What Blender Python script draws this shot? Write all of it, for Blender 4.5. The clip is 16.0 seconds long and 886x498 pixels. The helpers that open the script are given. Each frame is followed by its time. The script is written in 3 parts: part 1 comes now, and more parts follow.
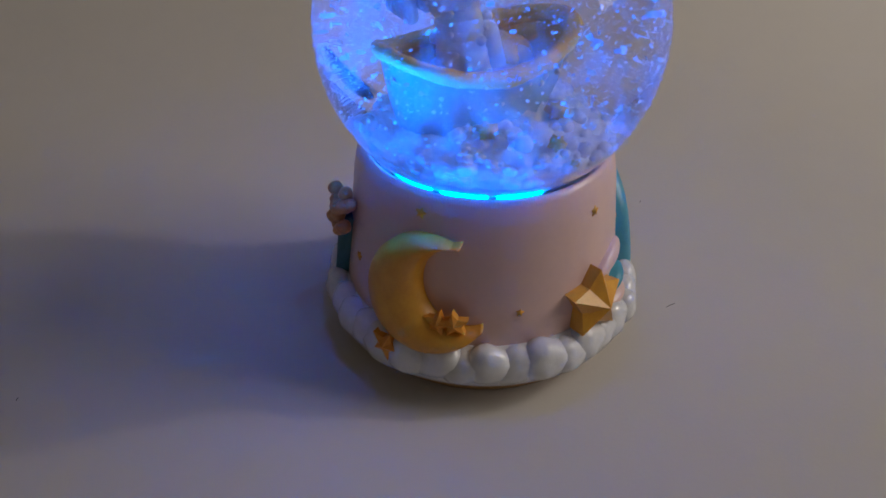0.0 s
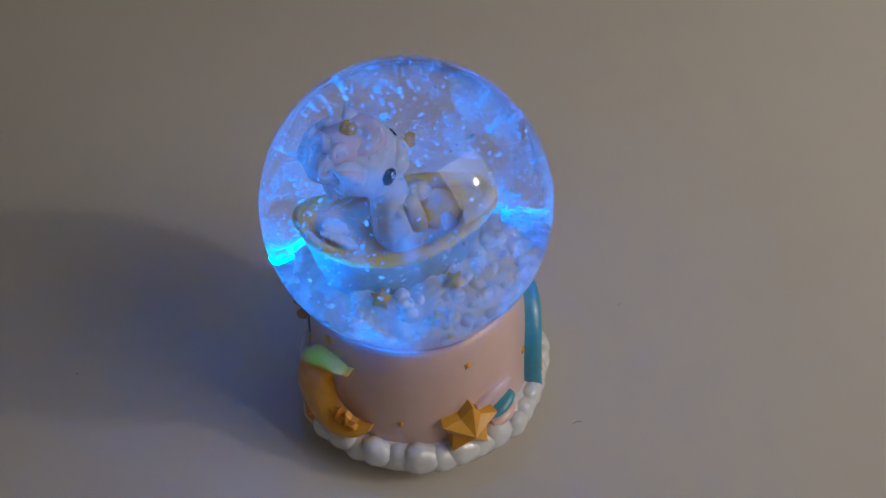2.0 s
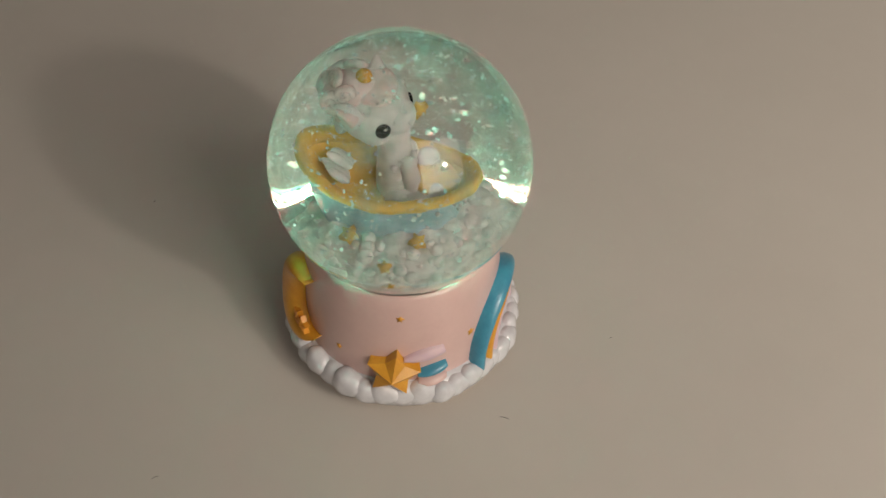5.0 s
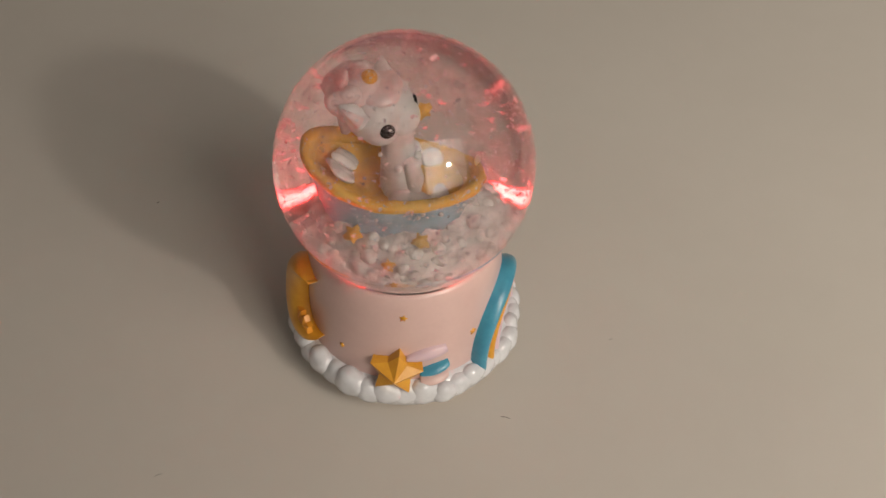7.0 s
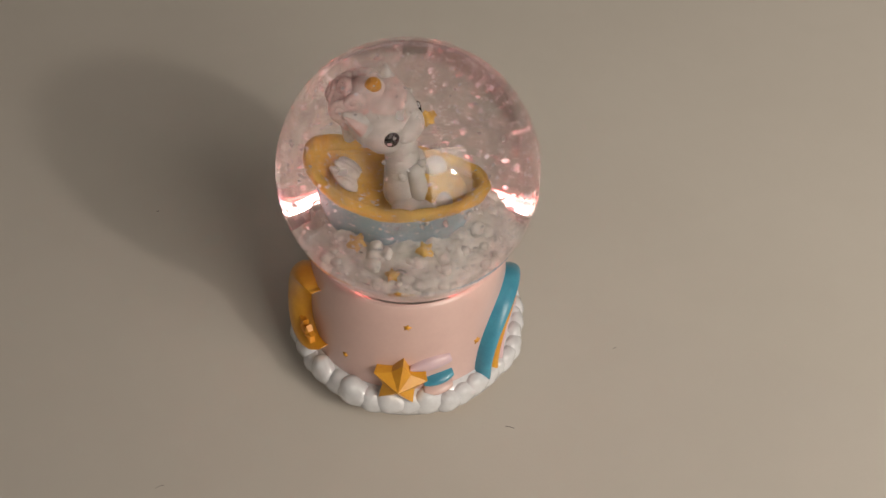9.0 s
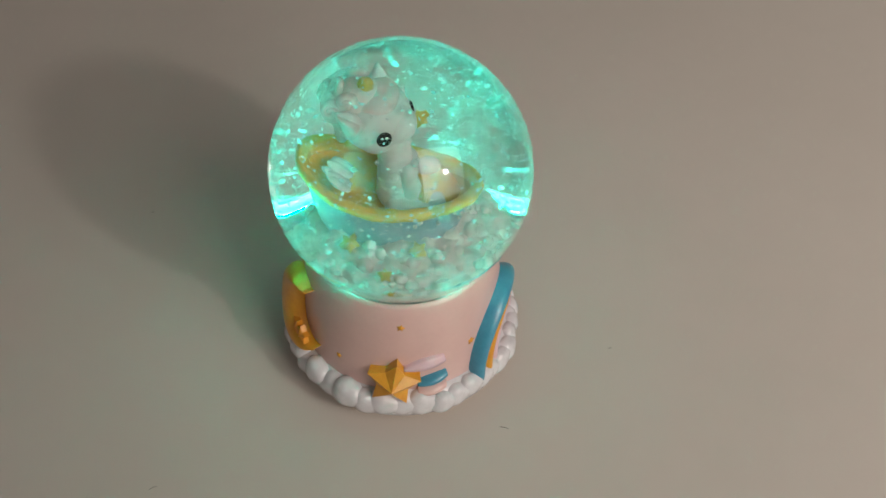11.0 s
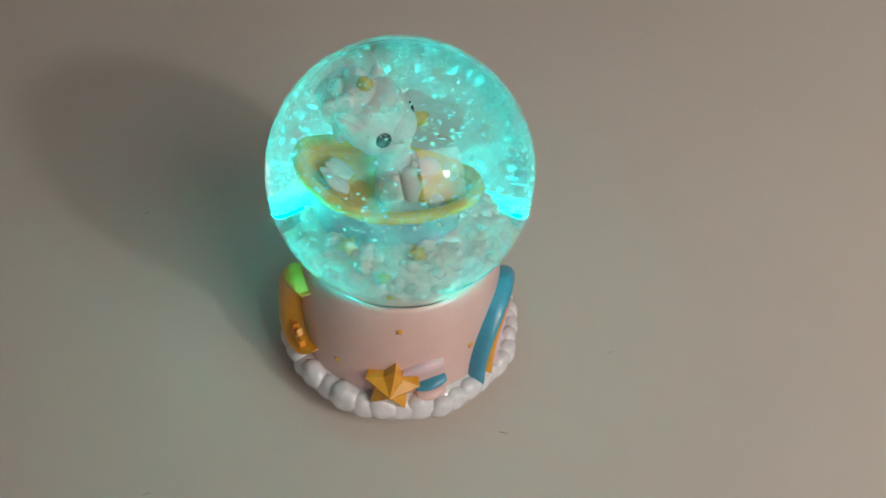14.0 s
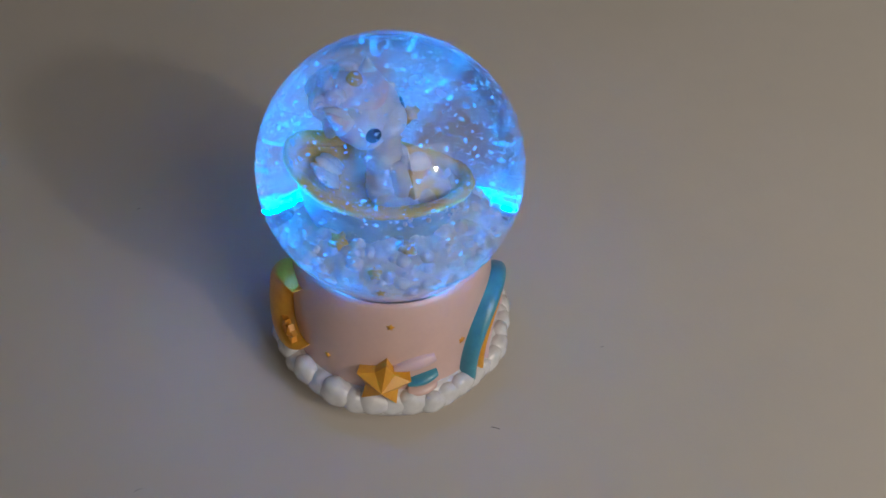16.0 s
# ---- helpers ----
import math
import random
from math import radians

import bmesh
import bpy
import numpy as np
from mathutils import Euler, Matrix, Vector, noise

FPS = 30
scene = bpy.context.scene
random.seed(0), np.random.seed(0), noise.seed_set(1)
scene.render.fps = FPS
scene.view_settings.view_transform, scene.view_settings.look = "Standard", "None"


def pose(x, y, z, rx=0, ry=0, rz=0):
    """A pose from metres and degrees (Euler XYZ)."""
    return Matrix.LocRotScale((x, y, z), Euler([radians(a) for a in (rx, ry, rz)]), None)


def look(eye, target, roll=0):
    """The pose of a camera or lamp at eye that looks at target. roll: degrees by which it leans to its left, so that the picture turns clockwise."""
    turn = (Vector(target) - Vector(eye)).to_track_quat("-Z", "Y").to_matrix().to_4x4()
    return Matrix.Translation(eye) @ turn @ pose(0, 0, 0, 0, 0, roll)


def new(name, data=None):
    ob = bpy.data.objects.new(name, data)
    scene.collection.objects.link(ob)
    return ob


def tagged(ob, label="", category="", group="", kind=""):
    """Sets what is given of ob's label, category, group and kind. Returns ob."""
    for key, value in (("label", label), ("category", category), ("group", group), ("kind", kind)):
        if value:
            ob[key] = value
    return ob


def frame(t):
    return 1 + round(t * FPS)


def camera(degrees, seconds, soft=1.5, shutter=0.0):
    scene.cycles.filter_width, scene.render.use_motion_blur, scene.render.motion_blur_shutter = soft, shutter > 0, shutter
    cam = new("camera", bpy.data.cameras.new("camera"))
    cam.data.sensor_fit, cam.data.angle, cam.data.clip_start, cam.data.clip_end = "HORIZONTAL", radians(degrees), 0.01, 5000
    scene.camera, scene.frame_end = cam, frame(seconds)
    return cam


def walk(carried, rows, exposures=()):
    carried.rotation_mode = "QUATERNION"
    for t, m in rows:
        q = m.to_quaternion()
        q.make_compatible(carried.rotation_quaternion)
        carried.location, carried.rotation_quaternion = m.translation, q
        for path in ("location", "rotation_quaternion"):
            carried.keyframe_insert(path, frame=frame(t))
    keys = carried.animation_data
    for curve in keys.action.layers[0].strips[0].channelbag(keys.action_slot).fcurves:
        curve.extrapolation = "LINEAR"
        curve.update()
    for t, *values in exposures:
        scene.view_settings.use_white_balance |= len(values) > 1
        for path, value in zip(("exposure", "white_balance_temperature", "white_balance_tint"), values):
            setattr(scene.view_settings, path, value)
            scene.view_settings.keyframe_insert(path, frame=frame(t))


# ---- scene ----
cam = camera(46.37, 16.0, shutter=0.5)
# seconds, place, yaw, pitch, roll
ROWS = [
    (0.0, -0.1415, -0.1071, 0.1416, -50.26, -35.44, 0.78),
    (0.2, -0.1400, -0.1073, 0.1451, -50.20, -35.62, 0.78),
    (0.5, -0.1351, -0.1079, 0.1567, -50.30, -36.19, 0.79),
    (1.0, -0.1214, -0.1269, 0.1721, -44.59, -38.61, -0.30),
    (1.5, -0.0969, -0.1450, 0.2030, -36.67, -42.69, -1.43),
    (2.0, -0.0653, -0.1525, 0.2249, -25.70, -46.43, -3.65),
    (2.5, -0.0309, -0.1558, 0.2393, -15.74, -49.41, -4.28),
    (3.0, 0.0008, -0.1671, 0.2420, -6.58, -50.15, -4.95),
    (3.5, 0.0053, -0.1783, 0.2417, -2.96, -49.99, -1.61),
    (4.0, 0.0052, -0.1823, 0.2420, -2.19, -49.19, 0.88),
    (6.5, 0.0082, -0.1868, 0.2410, -1.11, -48.05, 1.41),
    (7.0, 0.0044, -0.1881, 0.2418, -1.77, -47.82, 1.90),
    (7.5, 0.0025, -0.1888, 0.2412, -1.72, -47.44, 2.07),
    (8.0, 0.0020, -0.1894, 0.2401, -2.15, -47.31, 2.19),
    (8.5, 0.0016, -0.1872, 0.2386, -2.12, -47.28, 2.14),
    (9.0, 0.0020, -0.1867, 0.2405, -2.20, -47.37, 2.11),
    (11.5, 0.0047, -0.1866, 0.2393, -1.98, -47.21, 1.81),
    (12.0, 0.0051, -0.1865, 0.2372, -2.30, -47.10, 2.23),
    (12.5, 0.0056, -0.1844, 0.2390, -2.24, -47.66, 2.12),
    (13.0, 0.0032, -0.1854, 0.2373, -2.37, -47.21, 2.23),
    (13.5, -0.0005, -0.1834, 0.2390, -3.07, -47.45, 2.74),
    (14.0, 0.0026, -0.1832, 0.2372, -2.62, -47.28, 2.44),
    (14.5, 0.0021, -0.1830, 0.2375, -2.70, -47.47, 2.43),
    (15.0, 0.0021, -0.1814, 0.2390, -3.16, -47.93, 2.85),
    (15.5, 0.0050, -0.1802, 0.2381, -2.96, -48.07, 2.62),
    (16.0, 0.0044, -0.1830, 0.2372, -2.80, -47.57, 2.44),
]
EXPOSURES = [(0.0, -0.85, 6100, 11), (2.0, -0.88, 6150, 9), (3.0, -0.66, 6500, 8), (3.5, -0.40, 6900, 11), (4.2, -0.37, 6600, 12), (6.3, -0.1, 6350, 9),
             (9.0, -0.1, 6400, 9), (11.3, -0.35, 6250, 14), (14.0, -0.35, 6250, 14), (15.0, -0.4, 6250, 13), (15.5, -0.52, 6300, 9), (16.0, -0.76, 6250, 9)]
walk(cam, [(t, pose(x, y, z, 90 + pitch, 0, yaw) @ pose(0, 0, 0, 0, 0, roll)) for t, x, y, z, yaw, pitch, roll in ROWS],
     exposures=EXPOSURES)

# ---- light: a dim room and one softbox beside the table ----
world = bpy.data.worlds.new("room_light")
scene.world = world
world.use_nodes = True
world.node_tree.nodes["Background"].inputs["Color"].default_value = (1.0, 0.86, 0.72, 1)
world.node_tree.nodes["Background"].inputs["Strength"].default_value = 0.128


def area_lamp(name, eye, target, size, power, colour):
    data = bpy.data.lights.new(name, "AREA")
    data.shape, data.size, data.energy, data.color = "SQUARE", size, power, colour
    data.spread = radians(110)
    ob = new(name, data)
    ob.matrix_world = look(eye, target)
    return ob


GLOBE = Vector((0, 0, 0.0659))   # the ball's centre
RADIUS = 0.0325
TOWARDS = Vector((0.605, -0.592, 0.532))
AIM = Vector((0.32, 0.14, 0.0))
area_lamp("softbox_panel", GLOBE + TOWARDS * 0.80, AIM, 0.56, 2.30, (1.0, 0.88, 0.75))
area_lamp("softbox_bulb", GLOBE + TOWARDS * 0.785, AIM, 0.05, 0.82, (1.0, 0.88, 0.75))


# ---- materials ----
def material(name, colour, rough=0.5, metal=0.0, spots=None, scale=200.0, bump=0.0, bump_scale=400.0, coat=0.0, subsurface=0.0):
    """A painted or moulded surface: a base colour with blotches at two scales, and fine relief."""
    m = bpy.data.materials.new(name)
    m.use_nodes = True
    n, l = m.node_tree.nodes, m.node_tree.links
    b = n["Principled BSDF"]
    b.inputs["Roughness"].default_value, b.inputs["Metallic"].default_value = rough, metal
    b.inputs["Coat Weight"].default_value = coat
    b.inputs["Coat Roughness"].default_value = 0.15
    if subsurface:
        b.inputs["Subsurface Weight"].default_value = subsurface
        b.inputs["Subsurface Radius"].default_value = (0.003, 0.0022, 0.002)
        b.inputs["Subsurface Scale"].default_value = 0.6
    spots = spots or [c * 0.8 for c in colour]
    place = n.new("ShaderNodeTexCoord")
    mixes = []
    for s, detail in ((scale, 4), (scale * 7, 2)):
        t = n.new("ShaderNodeTexNoise")
        t.inputs["Scale"].default_value, t.inputs["Detail"].default_value = s, detail
        l.new(place.outputs["Object"], t.inputs["Vector"])
        mixes.append(t)
    add = n.new("ShaderNodeMath")
    add.operation = "MULTIPLY_ADD"
    add.inputs[1].default_value = 0.35
    l.new(mixes[1].outputs["Fac"], add.inputs[0])
    l.new(mixes[0].outputs["Fac"], add.inputs[2])
    ramp = n.new("ShaderNodeValToRGB")
    ramp.color_ramp.elements[0].position, ramp.color_ramp.elements[1].position = 0.5, 0.9
    ramp.color_ramp.elements[0].color, ramp.color_ramp.elements[1].color = (*colour, 1), (*spots, 1)
    l.new(add.outputs[0], ramp.inputs["Fac"])
    l.new(ramp.outputs["Color"], b.inputs["Base Color"])
    if bump:
        t = n.new("ShaderNodeTexNoise")
        t.inputs["Scale"].default_value, t.inputs["Detail"].default_value = bump_scale, 3
        l.new(place.outputs["Object"], t.inputs["Vector"])
        k = n.new("ShaderNodeBump")
        k.inputs["Strength"].default_value, k.inputs["Distance"].default_value = bump, 0.0006
        l.new(t.outputs["Fac"], k.inputs["Height"])
        l.new(k.outputs["Normal"], b.inputs["Normal"])
    return m


def glass_material():
    m = bpy.data.materials.new("water_filled_glass")
    m.use_nodes = True
    b = m.node_tree.nodes["Principled BSDF"]
    b.inputs["Base Color"].default_value = (1, 1, 1, 1)
    b.inputs["Roughness"].default_value, b.inputs["IOR"].default_value = 0.0, 1.36
    b.inputs["Transmission Weight"].default_value = 1.0
    b.inputs["Coat Weight"].default_value, b.inputs["Coat Roughness"].default_value, b.inputs["Coat IOR"].default_value = 0.55, 0.0, 1.5
    return m


def flake_material():
    """Thin plastic glitter: lets light through, with a glint of its own on each flake."""
    m = bpy.data.materials.new("glitter_flake")
    m.use_nodes = True
    n, l = m.node_tree.nodes, m.node_tree.links
    n.clear()
    out = n.new("ShaderNodeOutputMaterial")
    geo = n.new("ShaderNodeNewGeometry")
    ramp = n.new("ShaderNodeValToRGB")
    ramp.color_ramp.elements[0].color, ramp.color_ramp.elements[1].color = (0.70, 0.75, 0.80, 1), (0.90, 0.88, 0.90, 1)
    l.new(geo.outputs["Random Per Island"], ramp.inputs["Fac"])
    dif, tra, glo = n.new("ShaderNodeBsdfDiffuse"), n.new("ShaderNodeBsdfTranslucent"), n.new("ShaderNodeBsdfGlossy")
    glo.inputs["Roughness"].default_value = 0.25
    for node in (dif, tra, glo):
        l.new(ramp.outputs["Color"], node.inputs["Color"])
    a, b = n.new("ShaderNodeMixShader"), n.new("ShaderNodeMixShader")
    a.inputs[0].default_value, b.inputs[0].default_value = 0.92, 0.15
    l.new(dif.outputs[0], a.inputs[1]), l.new(tra.outputs[0], a.inputs[2])
    l.new(a.outputs[0], b.inputs[1]), l.new(glo.outputs[0], b.inputs[2])
    l.new(b.outputs[0], out.inputs["Surface"])
    return m


def diffuser_material():
    """Milky white plastic that lets the lights under it through."""
    m = bpy.data.materials.new("milky_light_diffuser")
    m.use_nodes = True
    n, l = m.node_tree.nodes, m.node_tree.links
    n.clear()
    out, mix = n.new("ShaderNodeOutputMaterial"), n.new("ShaderNodeMixShader")
    dif, tra = n.new("ShaderNodeBsdfDiffuse"), n.new("ShaderNodeBsdfTranslucent")
    place, grain, span = n.new("ShaderNodeTexCoord"), n.new("ShaderNodeTexNoise"), n.new("ShaderNodeMapRange")
    grain.inputs["Scale"].default_value, grain.inputs["Detail"].default_value = 420.0, 4
    l.new(place.outputs["Object"], grain.inputs["Vector"])
    l.new(grain.outputs["Fac"], span.inputs["Value"])
    for key, value in (("From Min", 0.35), ("From Max", 0.65), ("To Min", 0.75), ("To Max", 0.95)):
        span.inputs[key].default_value = value
    for node in (dif, tra):
        node.inputs["Color"].default_value = (0.66, 0.65, 0.64, 1)
    l.new(span.outputs["Result"], mix.inputs[0])
    l.new(dif.outputs[0], mix.inputs[1]), l.new(tra.outputs[0], mix.inputs[2])
    clear, whole = n.new("ShaderNodeBsdfTransparent"), n.new("ShaderNodeMixShader")
    whole.inputs[0].default_value = 0.15
    l.new(mix.outputs[0], whole.inputs[1]), l.new(clear.outputs[0], whole.inputs[2])
    l.new(whole.outputs[0], out.inputs["Surface"])
    return m


def haze_material():
    """A cloud of the finest glitter in the water: mostly clear, patchy, scattering a little light."""
    m = bpy.data.materials.new("fine_glitter_cloud")
    m.use_nodes = True
    n, l = m.node_tree.nodes, m.node_tree.links
    n.clear()
    out, mix = n.new("ShaderNodeOutputMaterial"), n.new("ShaderNodeMixShader")
    clear, both = n.new("ShaderNodeBsdfTransparent"), n.new("ShaderNodeMixShader")
    dif, tra = n.new("ShaderNodeBsdfDiffuse"), n.new("ShaderNodeBsdfTranslucent")
    for node in (dif, tra):
        node.inputs["Color"].default_value = (0.62, 0.62, 0.62, 1)
    both.inputs[0].default_value = 0.75
    l.new(dif.outputs[0], both.inputs[1]), l.new(tra.outputs[0], both.inputs[2])
    place, cloud, span = n.new("ShaderNodeTexCoord"), n.new("ShaderNodeTexNoise"), n.new("ShaderNodeMapRange")
    cloud.inputs["Scale"].default_value, cloud.inputs["Detail"].default_value = 130.0, 6
    l.new(place.outputs["Object"], cloud.inputs["Vector"])
    l.new(cloud.outputs["Fac"], span.inputs["Value"])
    for key, value in (("From Min", 0.46), ("From Max", 0.72), ("To Min", 0.01), ("To Max", 0.42)):
        span.inputs[key].default_value = value
    l.new(span.outputs["Result"], mix.inputs[0])
    l.new(clear.outputs[0], mix.inputs[1]), l.new(both.outputs[0], mix.inputs[2])
    l.new(mix.outputs[0], out.inputs["Surface"])
    return m


def roller_material():
    """The colours round a light roller, by the angle about its axis (its local x)."""
    m = bpy.data.materials.new("colour_light")
    m.use_nodes = True
    n, l = m.node_tree.nodes, m.node_tree.links
    n.clear()
    out, emit = n.new("ShaderNodeOutputMaterial"), n.new("ShaderNodeEmission")
    place, split = n.new("ShaderNodeTexCoord"), n.new("ShaderNodeSeparateXYZ")
    l.new(place.outputs["Object"], split.inputs[0])
    turn = n.new("ShaderNodeMath")
    turn.operation = "ARCTAN2"
    l.new(split.outputs["Y"], turn.inputs[0]), l.new(split.outputs["Z"], turn.inputs[1])
    part_of = n.new("ShaderNodeMapRange")
    part_of.inputs["From Min"].default_value, part_of.inputs["From Max"].default_value = -math.pi, math.pi
    l.new(turn.outputs[0], part_of.inputs["Value"])
    ramp = n.new("ShaderNodeValToRGB")
    stops = ROLLER_STOPS
    while len(ramp.color_ramp.elements) < len(stops):
        ramp.color_ramp.elements.new(0.5)
    for e, (degrees, colour) in zip(ramp.color_ramp.elements, stops):
        e.position, e.color = degrees / 360, (*colour, 1)
    l.new(part_of.outputs["Result"], ramp.inputs["Fac"])
    l.new(ramp.outputs["Color"], emit.inputs["Color"])
    emit.inputs["Strength"].default_value = ROLLER_STRENGTH
    m.cycles.emission_sampling = "FRONT"
    l.new(emit.outputs[0], out.inputs["Surface"])
    return m


# the colours round each roller, by degrees: blue, azure, pale cyan, mint, red, pale pink, green, cyan, blue
ROLLER_STOPS = [(0, (0.0, 0.024, 0.34)), (22, (0.0, 0.034, 0.37)), (46, (0.0, 0.090, 0.40)), (62, (0.0, 0.135, 0.26)), (88, (0.018, 0.105, 0.090)), (112, (0.006, 0.090, 0.052)),
                (136, (0.005, 0.0012, 0.0012)), (165, (0.0115, 0.0001, 0.0001)), (188, (0.0115, 0.0001, 0.0001)), (206, (0.0075, 0.0052, 0.0047)), (252, (0.0070, 0.0074, 0.0060)),
                (272, (0.0, 0.145, 0.094)), (308, (0.0, 0.145, 0.098)), (330, (0.0, 0.122, 0.27)), (346, (0.0, 0.060, 0.36)), (360, (0.0, 0.024, 0.34))]
ROLLER_STRENGTH = 28000.0

TABLE = material("off_white_table_laminate", (0.58, 0.545, 0.495), 0.55, spots=(0.56, 0.525, 0.475), scale=14, bump=0.05, bump_scale=900)
PINK = material("pale_pink_painted_resin", (0.70, 0.495, 0.455), 0.34, spots=(0.66, 0.46, 0.425), scale=120, bump=0.04, bump_scale=900, coat=0.25)
WHITE = material("white_painted_resin", (0.70, 0.71, 0.74), 0.25, spots=(0.60, 0.61, 0.64), scale=160, bump=0.1, bump_scale=500, coat=0.4)
SNOW = material("white_moulded_snow", (0.85, 0.83, 0.80), 0.55, spots=(0.74, 0.71, 0.69), scale=250, bump=0.5, bump_scale=900)
GOLD = material("golden_yellow_paint", (0.74, 0.365, 0.03), 0.38, spots=(0.64, 0.28, 0.02), scale=260, bump=0.1, bump_scale=600, coat=0.3)
ORANGE = material("orange_paint", (0.78, 0.33, 0.03), 0.35, spots=(0.68, 0.25, 0.02), scale=260, bump=0.1)
YELLOW = material("soft_yellow_paint", (0.80, 0.53, 0.13), 0.45, spots=(0.72, 0.42, 0.08), scale=300, bump=0.25, bump_scale=900)
TEAL = material("teal_blue_paint", (0.07, 0.32, 0.45), 0.35, spots=(0.05, 0.25, 0.38), scale=220, bump=0.08, coat=0.3)
PALE_BLUE = material("pale_blue_paint", (0.30, 0.46, 0.55), 0.5, spots=(0.42, 0.52, 0.58), scale=260, bump=0.3)
LILAC = material("lilac_paint", (0.66, 0.49, 0.57), 0.4, spots=(0.70, 0.52, 0.54), scale=260, bump=0.08, coat=0.2)
PINK_HAIR = material("pink_white_painted_resin", (0.76, 0.56, 0.54), 0.5, spots=(0.76, 0.69, 0.67), scale=300, bump=0.3, bump_scale=900)
FUR = material("white_figurine_paint", (0.73, 0.715, 0.695), 0.4, spots=(0.65, 0.635, 0.62), scale=300, bump=0.1, bump_scale=900)
BLACK = material("black_gloss_paint", (0.012, 0.012, 0.015), 0.15)
TAN = material("tan_painted_resin", (0.45, 0.24, 0.09), 0.4, spots=(0.55, 0.33, 0.15), scale=300, bump=0.1)
BROWN = material("brown_painted_resin", (0.50, 0.22, 0.07), 0.4, spots=(0.62, 0.36, 0.16), scale=300, bump=0.1)
STEM = material("dark_teal_paint", (0.04, 0.15, 0.17), 0.4, bump=0.1)
DARK = material("dark_plastic", (0.02, 0.018, 0.016), 0.5, bump=0.1)
GLASS = glass_material()
FLAKE = flake_material()
HAZE = haze_material()
DIFFUSER = diffuser_material()
LIGHT = roller_material()


# ---- building ----
def link_mesh(name, bm, mats, smooth=True):
    me = bpy.data.meshes.new(name)
    bm.normal_update()
    bm.to_mesh(me)
    bm.free()
    for m in mats if isinstance(mats, (list, tuple)) else [mats]:
        me.materials.append(m)
    for p in me.polygons:
        p.use_smooth = smooth
    return new(name, me)


def part(name, bm, mat, parent, label="", smooth=True):
    ob = link_mesh(name, bm, mat, smooth)
    ob.parent = parent
    return tagged(ob, label)


def lathe(profile, steps=96):
    """A surface of revolution about z from (radius, height) pairs, from bottom to top."""
    bm = bmesh.new()
    rings = []
    for r, z in profile:
        rings.append([bm.verts.new((r * math.cos(2 * math.pi * k / steps), r * math.sin(2 * math.pi * k / steps), z)) for k in range(steps)])
    for a, b in zip(rings, rings[1:]):
        for k in range(steps):
            bm.faces.new((a[k], a[(k + 1) % steps], b[(k + 1) % steps], b[k]))
    bm.faces.new(rings[0][::-1])
    bm.faces.new(rings[-1])
    return bm


SPHERES = {}


def unit_sphere(u, v):
    """Points and faces of a round ball with its poles on z."""
    if (u, v) not in SPHERES:
        points = [Vector((0, 0, 1))]
        for j in range(1, v):
            for i in range(u):
                a, b = math.pi * j / v, 2 * math.pi * i / u
                points.append(Vector((math.sin(a) * math.cos(b), math.sin(a) * math.sin(b), math.cos(a))))
        points.append(Vector((0, 0, -1)))
        ring = lambda j, i: 1 + (j - 1) * u + i % u
        faces = [(0, ring(1, i), ring(1, i + 1)) for i in range(u)]
        for j in range(1, v - 1):
            faces += [(ring(j, i), ring(j + 1, i), ring(j + 1, i + 1), ring(j, i + 1)) for i in range(u)]
        faces += [(len(points) - 1, ring(v - 1, i + 1), ring(v - 1, i)) for i in range(u)]
        SPHERES[(u, v)] = points, faces
    return SPHERES[(u, v)]


def ball(bm, centre, radius, scale=(1, 1, 1), turn=None, mat=0, u=20, v=12, lumps=0.0):
    """Adds a ball or egg, lumpy if wanted, to bm."""
    m = Matrix.Translation(centre) @ (turn or Matrix()) @ Matrix.Diagonal((*[radius * s for s in scale], 1))
    points, faces = unit_sphere(u, v)
    middle = Vector(centre)
    made = []
    for p in points:
        co = m @ p
        if lumps:
            co += (co - middle) * (noise.noise(co * (1.1 / radius)) * lumps)
        made.append(bm.verts.new(co))
    for f in faces:
        bm.faces.new([made[k] for k in f]).material_index = mat
    return made


def body_radius(z):
    """The pink base's radius at height z."""
    return 0.0293 - 0.095 * z


def on_base(az, z, out=0.0):
    r = body_radius(z) + out
    return Vector((r * math.cos(radians(az)), r * math.sin(radians(az)), z))


def ribbon(first, second, az, z, height, along=28, across=9, sink=-0.002):
    """A rounded raised band on the base between two edges, each a function of 0..1 giving (right, up) in metres
    from the point (az, z); height is a function of 0..1 too."""
    bm = bmesh.new()
    rows = []
    for i in range(along + 1):
        s = i / along
        a, b = first(s), second(s)
        row = []
        for j in range(across + 2):
            k = min(max((j - 1) / (across - 1), 0), 1)
            h = sink if j in (0, across + 1) else height(s) * (0.42 + 0.58 * math.sin(math.pi * k) ** 0.7)
            u, v = a[0] + (b[0] - a[0]) * k, a[1] + (b[1] - a[1]) * k
            row.append(bm.verts.new(on_base(az + math.degrees(u / body_radius(z)), z + v, h)))
        rows.append(row)
    for a, b in zip(rows, rows[1:]):
        for j in range(across + 1):
            bm.faces.new((a[j], a[j + 1], b[j + 1], b[j]))
    bm.faces.new(rows[0])
    bm.faces.new(rows[-1][::-1])
    bmesh.ops.recalc_face_normals(bm, faces=bm.faces)
    return bm


def star_outline(size, inner=0.48, turn=90.0, points=5):
    return [((size if k % 2 == 0 else size * inner) * math.cos(radians(turn + 180 / points * k)),
             (size if k % 2 == 0 else size * inner) * math.sin(radians(turn + 180 / points * k))) for k in range(2 * points)]


